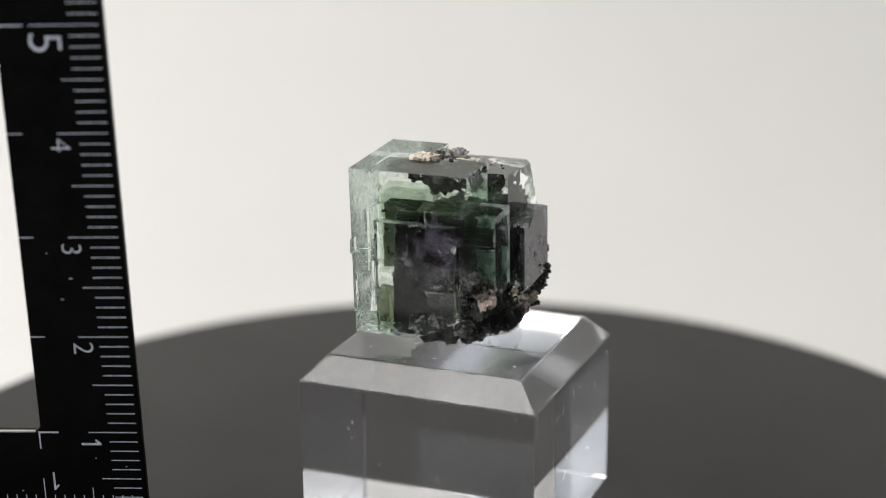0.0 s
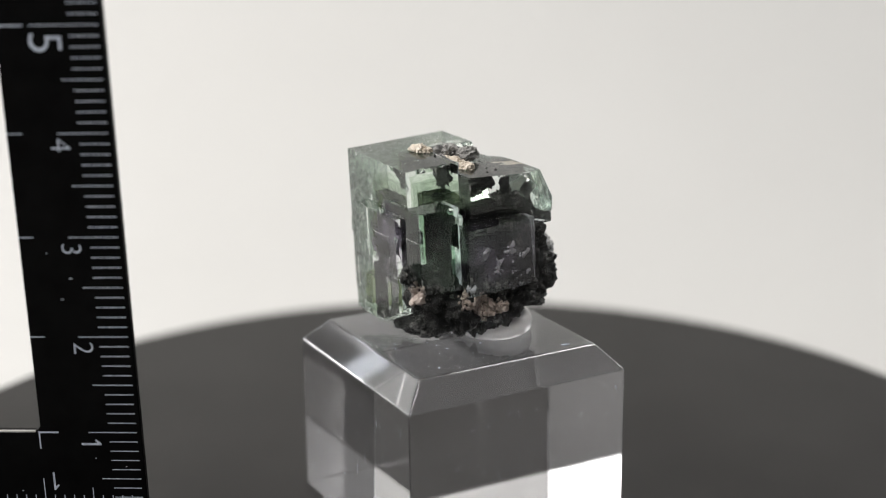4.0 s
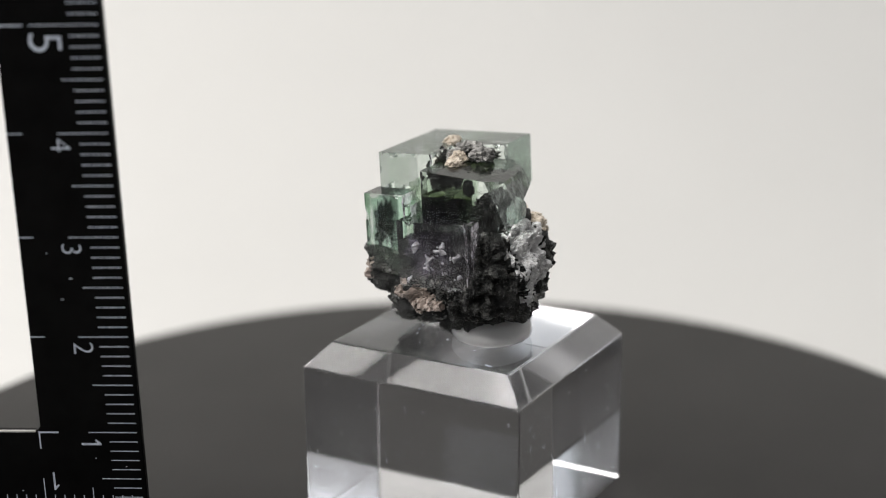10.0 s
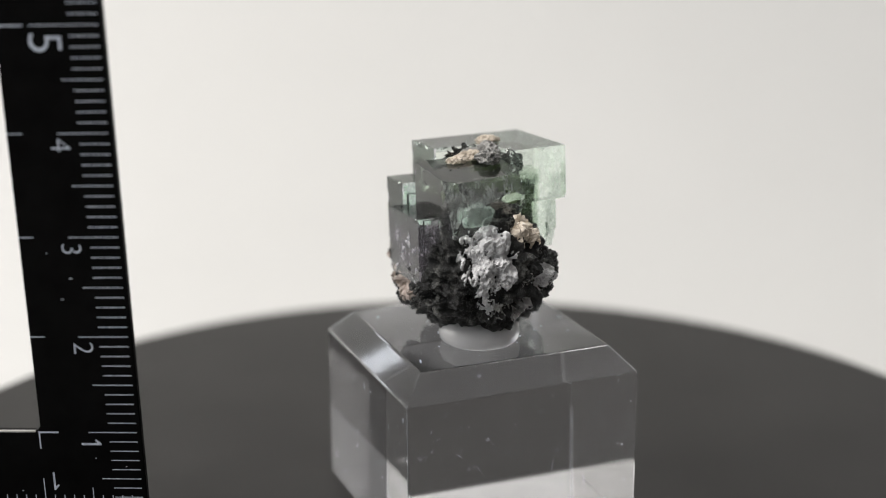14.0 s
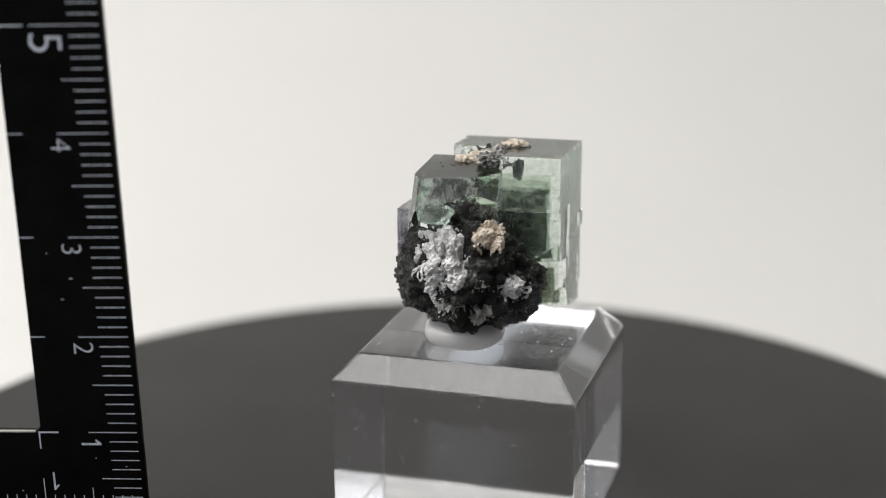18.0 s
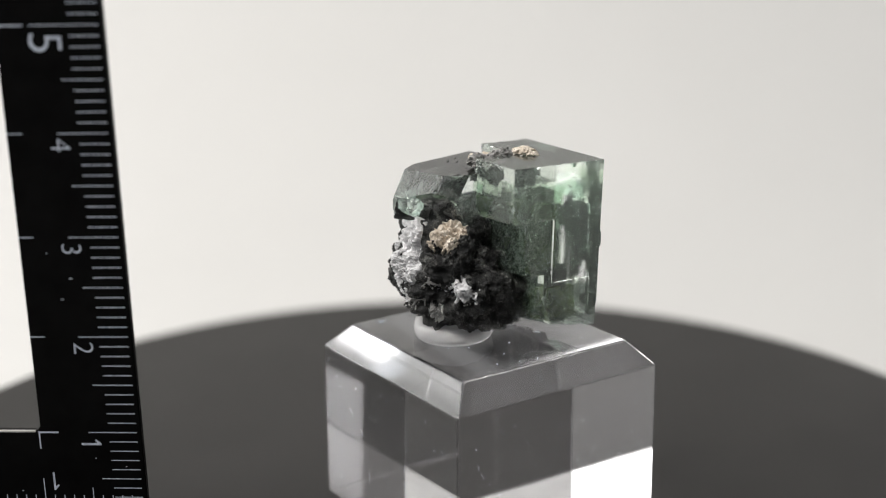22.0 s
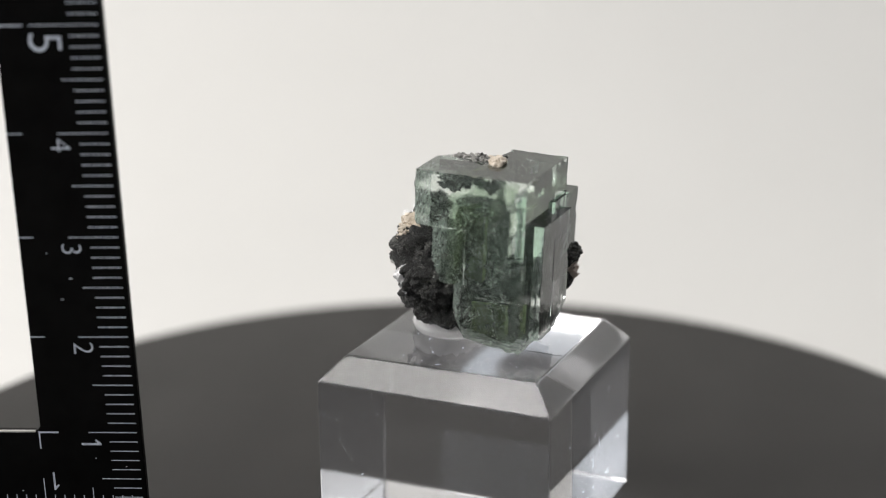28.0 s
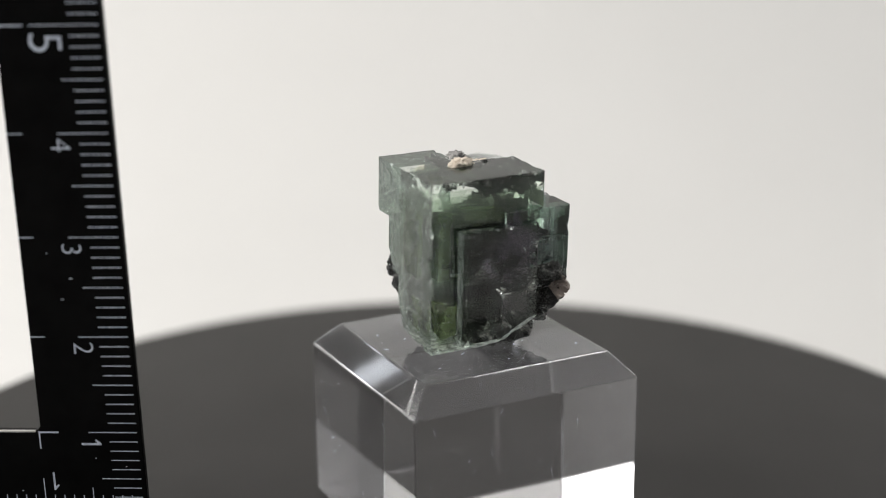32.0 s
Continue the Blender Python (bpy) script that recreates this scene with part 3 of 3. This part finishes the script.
rock_grains("black_grain", [(13.0, -1.0, -10.4, 0.8, 60), (14.6, 2.4, -12.0, 0.9, 50), (15.6, 9.5, -12.6, 1.2, 60), (11.0, 0.0, -14.0, 1.2, 60)], 0.26, ROCK, 38, "black granular knobs")


def lump(centre, radii, seed, detail, rough, sub=5):
    """A rugged, knobbly stone round a centre, in the crystals' frame."""
    bm = bmesh.new()
    bmesh.ops.create_icosphere(bm, subdivisions=sub, radius=1)
    off = Vector((seed * 7.3, seed * 3.1, seed * 5.7))
    for v in bm.verts:
        d = v.co.normalized()
        q = Vector((d.x * radii[0], d.y * radii[1], d.z * radii[2]))
        n = noise.fractal(q * detail + off, 0.9, 2.1, 5)
        cell = noise.voronoi(q * detail * 1.6 + off)[0][0]
        v.co = Vector(centre) + q * (1 + rough * n - rough * 0.9 * (cell - 0.4))
    return bm


def clump(name, places, grain, material, seed, label):
    """A heap of small angular grains round places (u, v, w, spread)."""
    rng = random.Random(seed)
    bm = bmesh.new()
    for (u, v, w, su, sv, sw, count) in places:
        for _ in range(count):
            r = grain * rng.uniform(0.55, 1.25)
            m = Matrix.Translation((u + rng.gauss(0, su), v + rng.gauss(0, sv), w + abs(rng.gauss(0, sw)))) @ Euler([rng.uniform(0, 6) for _ in range(3)]).to_matrix().to_4x4()
            made = bmesh.ops.create_icosphere(bm, subdivisions=1, radius=r, matrix=m)
            for q in made["verts"]:
                q.co += Vector((noise.noise(q.co * 2.2), noise.noise(q.co * 2.2 + Vector((9, 0, 0))), noise.noise(q.co * 2.2 + Vector((0, 9, 0))))) * r * 0.5
    bm.transform(FRAME)
    return part(name, bm, material, specimen, label)


def mass(name, places, material, detail, rough, label):
    """A fused, knobbly mass of crystals; places: (centre, radii)."""
    bm = bmesh.new()
    for k, (c, r) in enumerate(places):
        one = lump(c, r, k + len(places) * 1.7, detail, rough, 5)
        me = bpy.data.meshes.new("tmp")
        one.to_mesh(me)
        one.free()
        bm.from_mesh(me)
        bpy.data.meshes.remove(me)
    bm.transform(FRAME)
    return part(name, bm, material, specimen, label)


mass("tan_crystal", [((5.9, 5.2, 0.2), (1.25, 0.75, 0.5)), ((6.6, 5.6, 0.1), (0.8, 0.6, 0.45)), ((5.1, 5.0, 0.05), (0.7, 0.5, 0.35))], TAN, 2.0, 0.32, "cream and tan crystal cluster on top")
mass("tan_crystal", [((9.2, 7.4, -1.0), (1.4, 0.75, 0.6)), ((10.6, 7.8, -1.2), (1.1, 0.8, 0.55)), ((8.2, 7.0, -0.8), (0.8, 0.6, 0.5))], TAN, 2.0, 0.32, "cream and tan crystal cluster on top")
mass("dark_rock", [((7.0, 7.6, -0.3), (0.9, 1.4, 0.8)), ((7.8, 9.5, -0.8), (1.2, 1.3, 0.8)), ((8.3, 6.4, -0.7), (1.1, 0.45, 0.5)), ((6.8, 8.8, -0.5), (0.6, 0.8, 0.6))], ROCK_GREY, 1.9, 0.36, "dark grey granular rock on top")
clump("tan_crystal", [(5.9, 5.2, 0.1, 0.55, 0.35, 0.2, 24), (9.6, 7.5, -1.2, 0.9, 0.4, 0.25, 40)], 0.17, TAN, 12, "small cream crystals on top")
clump("dark_grain", [(7.0, 7.7, -0.8, 0.45, 0.8, 0.34, 60), (7.6, 9.6, -1.2, 0.5, 0.6, 0.3, 30), (8.4, 6.4, -1.0, 0.6, 0.2, 0.2, 30)], 0.15, ROCK_GREY, 13, "dark grey granular rock on top")
clump("dark_grain", [(11.4, 9.4, -1.62, 1.1, 0.7, 0.03, 22)], 0.16, ROCK, 14, "scattered dark grains on the top face")


def inclusion(centre, radii, seed):
    bm = lump(centre, radii, seed, 1.7, 0.46, 6)
    bm.transform(FRAME)
    return part("inclusion", bm, ROCK, crystal, "black rock enclosed in the crystal")


def sugar_patch(lo, hi, axis, at, level, seed):
    """Irregular flakes of etched, sugary crystal on a face: a fine grid kept where its height is above nothing."""
    a, b = [k for k in range(3) if k != axis]
    n, m = int((hi[0] - lo[0]) / 0.07), int((hi[1] - lo[1]) / 0.07)
    off = Vector((seed * 4.1, seed * 2.3, seed * 1.7))

    def height(i, j):
        q = Vector((lo[0] + i * 0.07, lo[1] + j * 0.07, 0.0))
        edge = min(i, n - i, j, m - j) * 0.07
        return noise.fractal(q * 0.75 + off, 0.8, 2.0, 4) + 0.25 * noise.noise(q * 3.1 + off) - level - max(0.0, 0.5 - edge)

    bm = bmesh.new()
    made = {}
    for i in range(n):
        for j in range(m):
            ring = ((i, j), (i + 1, j), (i + 1, j + 1), (i, j + 1))
            if max(height(*c) for c in ring) <= 0:
                continue
            for c in ring:
                if c not in made:
                    h, p = height(*c), Vector((0, 0, 0))
                    p[a], p[b] = lo[0] + c[0] * 0.07, lo[1] + c[1] * 0.07
                    rough = 0.5 + noise.noise(p * 5.0 + off)
                    p[axis] = at + (0.03 + min(0.16, h * 0.3) * rough if h > 0 else -0.02)
                    made[c] = bm.verts.new(p)
            bm.faces.new([made[c] for c in ring])
    bmesh.ops.recalc_face_normals(bm, faces=bm.faces)
    bm.transform(FRAME)
    return part("sugary_crust", bm, SUGAR, crystal, "greyish white sugary crust on the face")


sugar_patch((5.6, -12.4), (11.5, -7.6), 0, 16.75, 0.36, 7)


def etch_sparkle_grain(spans, seed):
    """Tiny pale grains over a face, in drifts, that paint the sparkle of etched grain; spans: (low corner, high corner,
    count).
    """
    rng = random.Random(seed)
    bm = bmesh.new()
    for lo, hi, count in spans:
        for _ in range(count * 3):
            q = Vector([rng.uniform(lo[k], hi[k]) for k in range(3)])
            if noise.noise(q * 0.55 + Vector((seed, 2, 5))) + 0.6 * noise.noise(q * 1.8) < rng.uniform(-0.3, 0.5):
                continue
            r = 0.012 + 0.028 * rng.random() ** 3
            m = Matrix.Translation(q) @ Euler([rng.uniform(0, 6) for _ in range(3)]).to_matrix().to_4x4()
            bmesh.ops.create_cube(bm, size=r * 1.7, matrix=m)
    bm.transform(FRAME)
    ob = part("etch_sparkle_grain", bm, SPARKLE, crystal, "tiny pale grains for the sparkle of the etched crystal face")
    ob["kind"] = "stuff"


# pale colour of the grains stands in for glints on the etched faces
SPARKLE = plain("pale_sparkle_grains", (0.42, 0.50, 0.46), (0.78, 0.83, 0.80), 1500, 0.25, 0.0, 0.0001, 0.6)
etch_sparkle_grain([((0, 0.1, -5.5), (0, 11.2, -0.1), 420), ((0.25, 1.3, -11.0), (0.25, 9.3, -5.6), 230), ((0.1, 1.1, -16.6), (0.1, 6.8, -11.2), 170)], 3)
etch_sparkle_grain([((0.2, 11.35, -4.6), (6.1, 11.35, -0.2), 160)], 4)
etch_sparkle_grain([((0.3, 0.2, 0.0), (12.0, 5.8, 0.0), 150), ((0.3, 5.8, 0.0), (5.9, 11.0, 0.0), 80)], 5)
etch_sparkle_grain([((3.1, -1.0, -15.5), (11.1, -1.0, -5.1), 110), ((0.2, 0.0, -15.5), (2.8, 0.0, -0.4), 60)], 6)


def dome():
    """A rounded mint swelling on the cleaved side."""
    bm = lump((11.8, 15.1, -5.4), (1.9, 0.75, 1.25), 6, 0.6, 0.22, 5)
    bm.transform(FRAME)
    return part("rounded_crystal", bm, DOME, crystal, "rounded pale mint crystal swelling", smooth=True)


dome()
inclusion((8.6, 5.4, -1.55), (2.3, 0.45, 1.35), 1)
inclusion((12.2, 7.4, -2.5), (0.9, 1.0, 1.0), 2)
inclusion((12.6, 10.6, -2.9), (0.45, 0.6, 1.0), 3)
inclusion((4.7, 8.6, -1.5), (0.5, 1.6, 1.0), 4)
inclusion((10.8, 11.4, -5.9), (1.8, 0.7, 0.9), 5)
inclusion((9.9, 12.0, -5.7), (3.3, 1.3, 1.6), 6)
inclusion((11.6, 9.0, -2.3), (1.7, 0.5, 0.8), 7)


def zones():
    """Colour zoning inside the crystal, nested boxes."""
    for name, mat, b, label in (
            ("mint_zone", MINT, (0.8, 4.2, 0.5, 3.2, -11.2, -4.6), "pale mint outer zone"),
            ("mint_zone", MINT, (0.9, 11.6, 0.6, 5.4, -4.4, -0.8), "pale mint outer zone"),
            ("mint_zone", MINT, (0.9, 5.5, 5.6, 10.7, -5.0, -0.8), "pale mint outer zone"),
            ("mint_zone", MINT, (0.9, 6.5, 5.6, 8.9, -10.6, -5.8), "pale mint outer zone"),
            ("green_zone", GREEN, (1.9, 13.6, 4.0, 8.4, -11.4, -2.6), "soft mint green outer zone"),
            ("green_zone", GREEN, (2.1, 13.4, 4.2, 8.1, -11.2, -3.2), "soft green zone"),
            ("green_zone", OLIVE, (2.3, 9.8, 4.6, 7.7, -10.8, -4.3), "olive green inner zone"),
            ("green_zone", GREEN, (1.6, 7.0, 1.2, 5.8, -16.6, -12.3), "soft green outer zone"),
            ("green_zone", OLIVE, (1.9, 3.5, 1.9, 5.4, -16.2, -13.0), "olive green inner zone"),
            ("green_zone", DEEP, (11.9, 14.7, 0.2, 3.7, -11.5, -4.2), "deep clear green zone"),
            ("green_zone", GREEN, (8.6, 13.6, 8.6, 11.6, -8.5, -4.8), "soft green zone"),
            ("purple_core", PURPLE, (3.5, 11.9, 4.25, 6.6, -15.5, -5.3), "dark purple core"),
            ("purple_core", PURPLE, (3.7, 9.5, 2.2, 4.5, -16.2, -11.2), "dark purple core"),
            ("purple_core", PURPLE, (10.4, 13.5, 5.2, 9.6, -6.2, -4.4), "dark purple core"),
            ("purple_core", PURPLE, (11.8, 15.2, 5.2, 9.4, -12.2, -7.4), "dark purple core")):
        bm = union_of_boxes([b])
        bmesh.ops.subdivide_edges(bm, edges=list(bm.edges), cuts=18, use_grid_fill=True)
        mid = Vector(((b[0] + b[1]) / 2, (b[2] + b[3]) / 2, (b[4] + b[5]) / 2))
        for v in bm.verts:
            n = noise.fractal(v.co * 0.45 + mid, 0.8, 2.0, 4)
            v.co += (v.co - mid).normalized() * (0.22 * n - 0.08)
        bm.transform(FRAME)
        part(name, bm, mat, crystal, label)


zones()


def veil(centre, radii, seed):
    bm = lump(centre, radii, seed, 1.2, 0.85, 5)
    bm.transform(FRAME)
    return part("violet_veil", bm, VEIL, crystal, "hazy violet veil in the crystal", smooth=True)


veil((8.9, -0.35, -7.2), (2.3, 0.22, 2.3), 21)
veil((9.2, -0.1, -7.0), (1.9, 0.12, 1.9), 31)
veil((8.6, 0.05, -7.8), (2.4, 0.08, 2.6), 32)
veil((7.2, -0.2, -9.3), (1.2, 0.3, 1.9), 22)
veil((8.4, -0.2, -12.4), (0.9, 0.3, 1.4), 25)
veil((13.2, 0.3, -8.2), (1.1, 0.25, 1.7), 23)
veil((16.2, 9.6, -9.7), (0.25, 1.9, 1.5), 24)
veil((16.2, 6.6, -9.4), (0.25, 1.8, 2.0), 26)
veil((14.6, 11.4, -8.6), (1.5, 0.25, 1.9), 27)
veil((15.8, 11.3, -9.6), (0.6, 0.25, 1.4), 28)

# ---- ruler: an L-shaped engineer's square, black with engraved marks ----
RULER_POSE = Matrix.Translation(Vector((-31.84, -13.46, 4.11)) * MM) @ pose(0, 0, 0, 0, 0, -2.77) @ pose(0, 0, 0, 1.58) @ pose(0, 0, 0, 0, -0.88)
ruler = tagged(new("ruler"), "black L-shaped steel ruler with white engraved marks", "ruler")
ruler.matrix_world = RULER_POSE


def ruler_body():
    bm = bmesh.new()
    out = [(-0.38, -3.45), (-0.38, 75), (-10.4, 75), (-10.4, 10.6), (-10.6, 10.25), (-11.0, 10.1), (-38, 10.1), (-38, -3.45)]
    front = [bm.verts.new((x * MM, 0, z * MM)) for x, z in out]
    back = [bm.verts.new((x * MM, 0.9 * MM, z * MM)) for x, z in out]
    bm.faces.new(front)
    bm.faces.new(back[::-1])
    for k in range(len(out)):
        n = (k + 1) % len(out)
        bm.faces.new((front[k], front[n], back[n], back[k]))
    bmesh.ops.recalc_face_normals(bm, faces=bm.faces)
    bmesh.ops.bevel(bm, geom=[e for e in bm.edges if abs(e.verts[0].co.y - e.verts[1].co.y) < 1e-6], offset=0.12 * MM, segments=2, affect="EDGES")
    return part("blade", bm, RULER, ruler)


ruler_body()


def mark(x0, x1, z0, z1):
    bm = bmesh.new()
    vs = [bm.verts.new((x * MM, y * MM, z * MM)) for x, z in ((x0, z0), (x1, z0), (x1, z1), (x0, z1)) for y in (0.03, -0.012)]
    q = [(1, 3, 5, 7), (0, 1, 7, 6), (2, 3, 1, 0), (4, 5, 3, 2), (6, 7, 5, 4)]
    for f in q:
        bm.faces.new([vs[k] for k in f])
    bmesh.ops.recalc_face_normals(bm, faces=bm.faces)
    return part("graduation_mark", bm, PRINT, ruler)


for k in range(0, 54):
    far = 5.6 if k % 10 == 0 else 4.7 if k % 5 == 0 else 3.6
    if k == 50:
        far = 7.2
    if k:
        mark(-far, -0.8, k - 0.045, k + 0.045)
for k in (20, 30, 40):
    mark(-10.38, -8.9, k - 0.045, k + 0.045)
mark(-10.15, -7.75, 49.93, 50.07)
mark(-10.62, -8.6, 9.92, 10.08)
mark(-10.62, -10.47, 8.2, 9.92)
for k in range(1, 24):
    far = 5.0 if k % 10 == 0 else 4.0 if k % 5 == 0 else 3.2
    mark(-0.974 * k - 0.93, -0.974 * k - 0.83, 0.8, far)


def numeral(text, size, x, z, turn, weight=1.0):
    data = bpy.data.curves.new("numeral", "FONT")
    data.body, data.size, data.align_x, data.align_y = text, size * MM, "CENTER", "CENTER"
    data.extrude = 0.008 * MM
    data.offset = -0.0045 * size * MM * weight
    tmp = new("numeral", data)
    me = bpy.data.meshes.new_from_object(tmp)
    bpy.data.objects.remove(tmp)
    me.materials.append(PRINT)
    me.name = "numeral"
    ob = new("numeral", me)
    ob.parent = ruler
    ob.matrix_basis = Matrix.Translation((x * MM, -0.012 * MM, z * MM)) @ pose(0, 0, 0, 90) @ pose(0, 0, 0, 0, 0, turn)
    return ob


for text, size, x, z in (("5", 4.5, -6.0, 48.4), ("4", 2.9, -5.5, 38.9), ("3", 2.8, -5.5, 28.85), ("2", 2.9, -5.35, 18.85)):
    numeral(text, size, x, z, -90, 2.6 if text == "5" else 4.2)


def numeral_one(x, z, turn, size):
    """A one with its little flag."""
    bm = bmesh.new()
    outline = [(-0.055, -0.5), (0.055, -0.5), (0.055, 0.5), (-0.02, 0.5), (-0.26, 0.24), (-0.2, 0.17), (-0.055, 0.3)]
    top = [bm.verts.new((a * size * MM, b * size * MM, 0.008 * MM)) for a, b in outline]
    low = [bm.verts.new((a * size * MM, b * size * MM, -0.02 * MM)) for a, b in outline]
    bm.faces.new(top)
    for k in range(len(outline)):
        n = (k + 1) % len(outline)
        bm.faces.new((low[k], low[n], top[n], top[k]))
    bm.transform(Matrix.Translation((x * MM, -0.012 * MM, z * MM)) @ pose(0, 0, 0, 90) @ pose(0, 0, 0, 0, 0, turn))
    bmesh.ops.recalc_face_normals(bm, faces=bm.faces)
    return part("numeral", bm, PRINT, ruler)


numeral_one(-5.4, 8.75, -90, 2.0)
numeral_one(-9.55, 4.7, 180, 1.9)


def edge_glint(x0, x1, z0, z1):
    """A thin steel strip added to carry the bright reflection along an edge."""
    bm = bmesh.new()
    vs = [bm.verts.new((x * MM, y * MM, z * MM)) for x, z in ((x0, z0), (x1, z0), (x1, z1), (x0, z1)) for y in (0.3, -0.004)]
    for f in [(1, 3, 5, 7), (0, 1, 7, 6), (2, 3, 1, 0), (4, 5, 3, 2), (6, 7, 5, 4)]:
        bm.faces.new([vs[k] for k in f])
    bmesh.ops.recalc_face_normals(bm, faces=bm.faces)
    return part("edge_glint", bm, STEEL, ruler, "thin bright steel strip for the glint along the edge")


edge_glint(-37.9, -10.9, 9.98, 10.115)
for x, z, wide in ((-5.9, 25.9, 0.3), (-6.9, 23.8, 0.26), (-7.9, 28.4, 0.12), (-5.2, 7.2, 0.14), (-2.2, 6.3, 0.12), (-12.9, 3.6, 0.14)):
    mark(x, x + wide, z, z + 0.06).name = "scratch"


# ---- what turns with the table ----
def motions():
    for thing in (block, putty, specimen):
        walk(thing, turning(0))
    walk(turntable, turning(0, -0.0024, 0.0033))


motions()
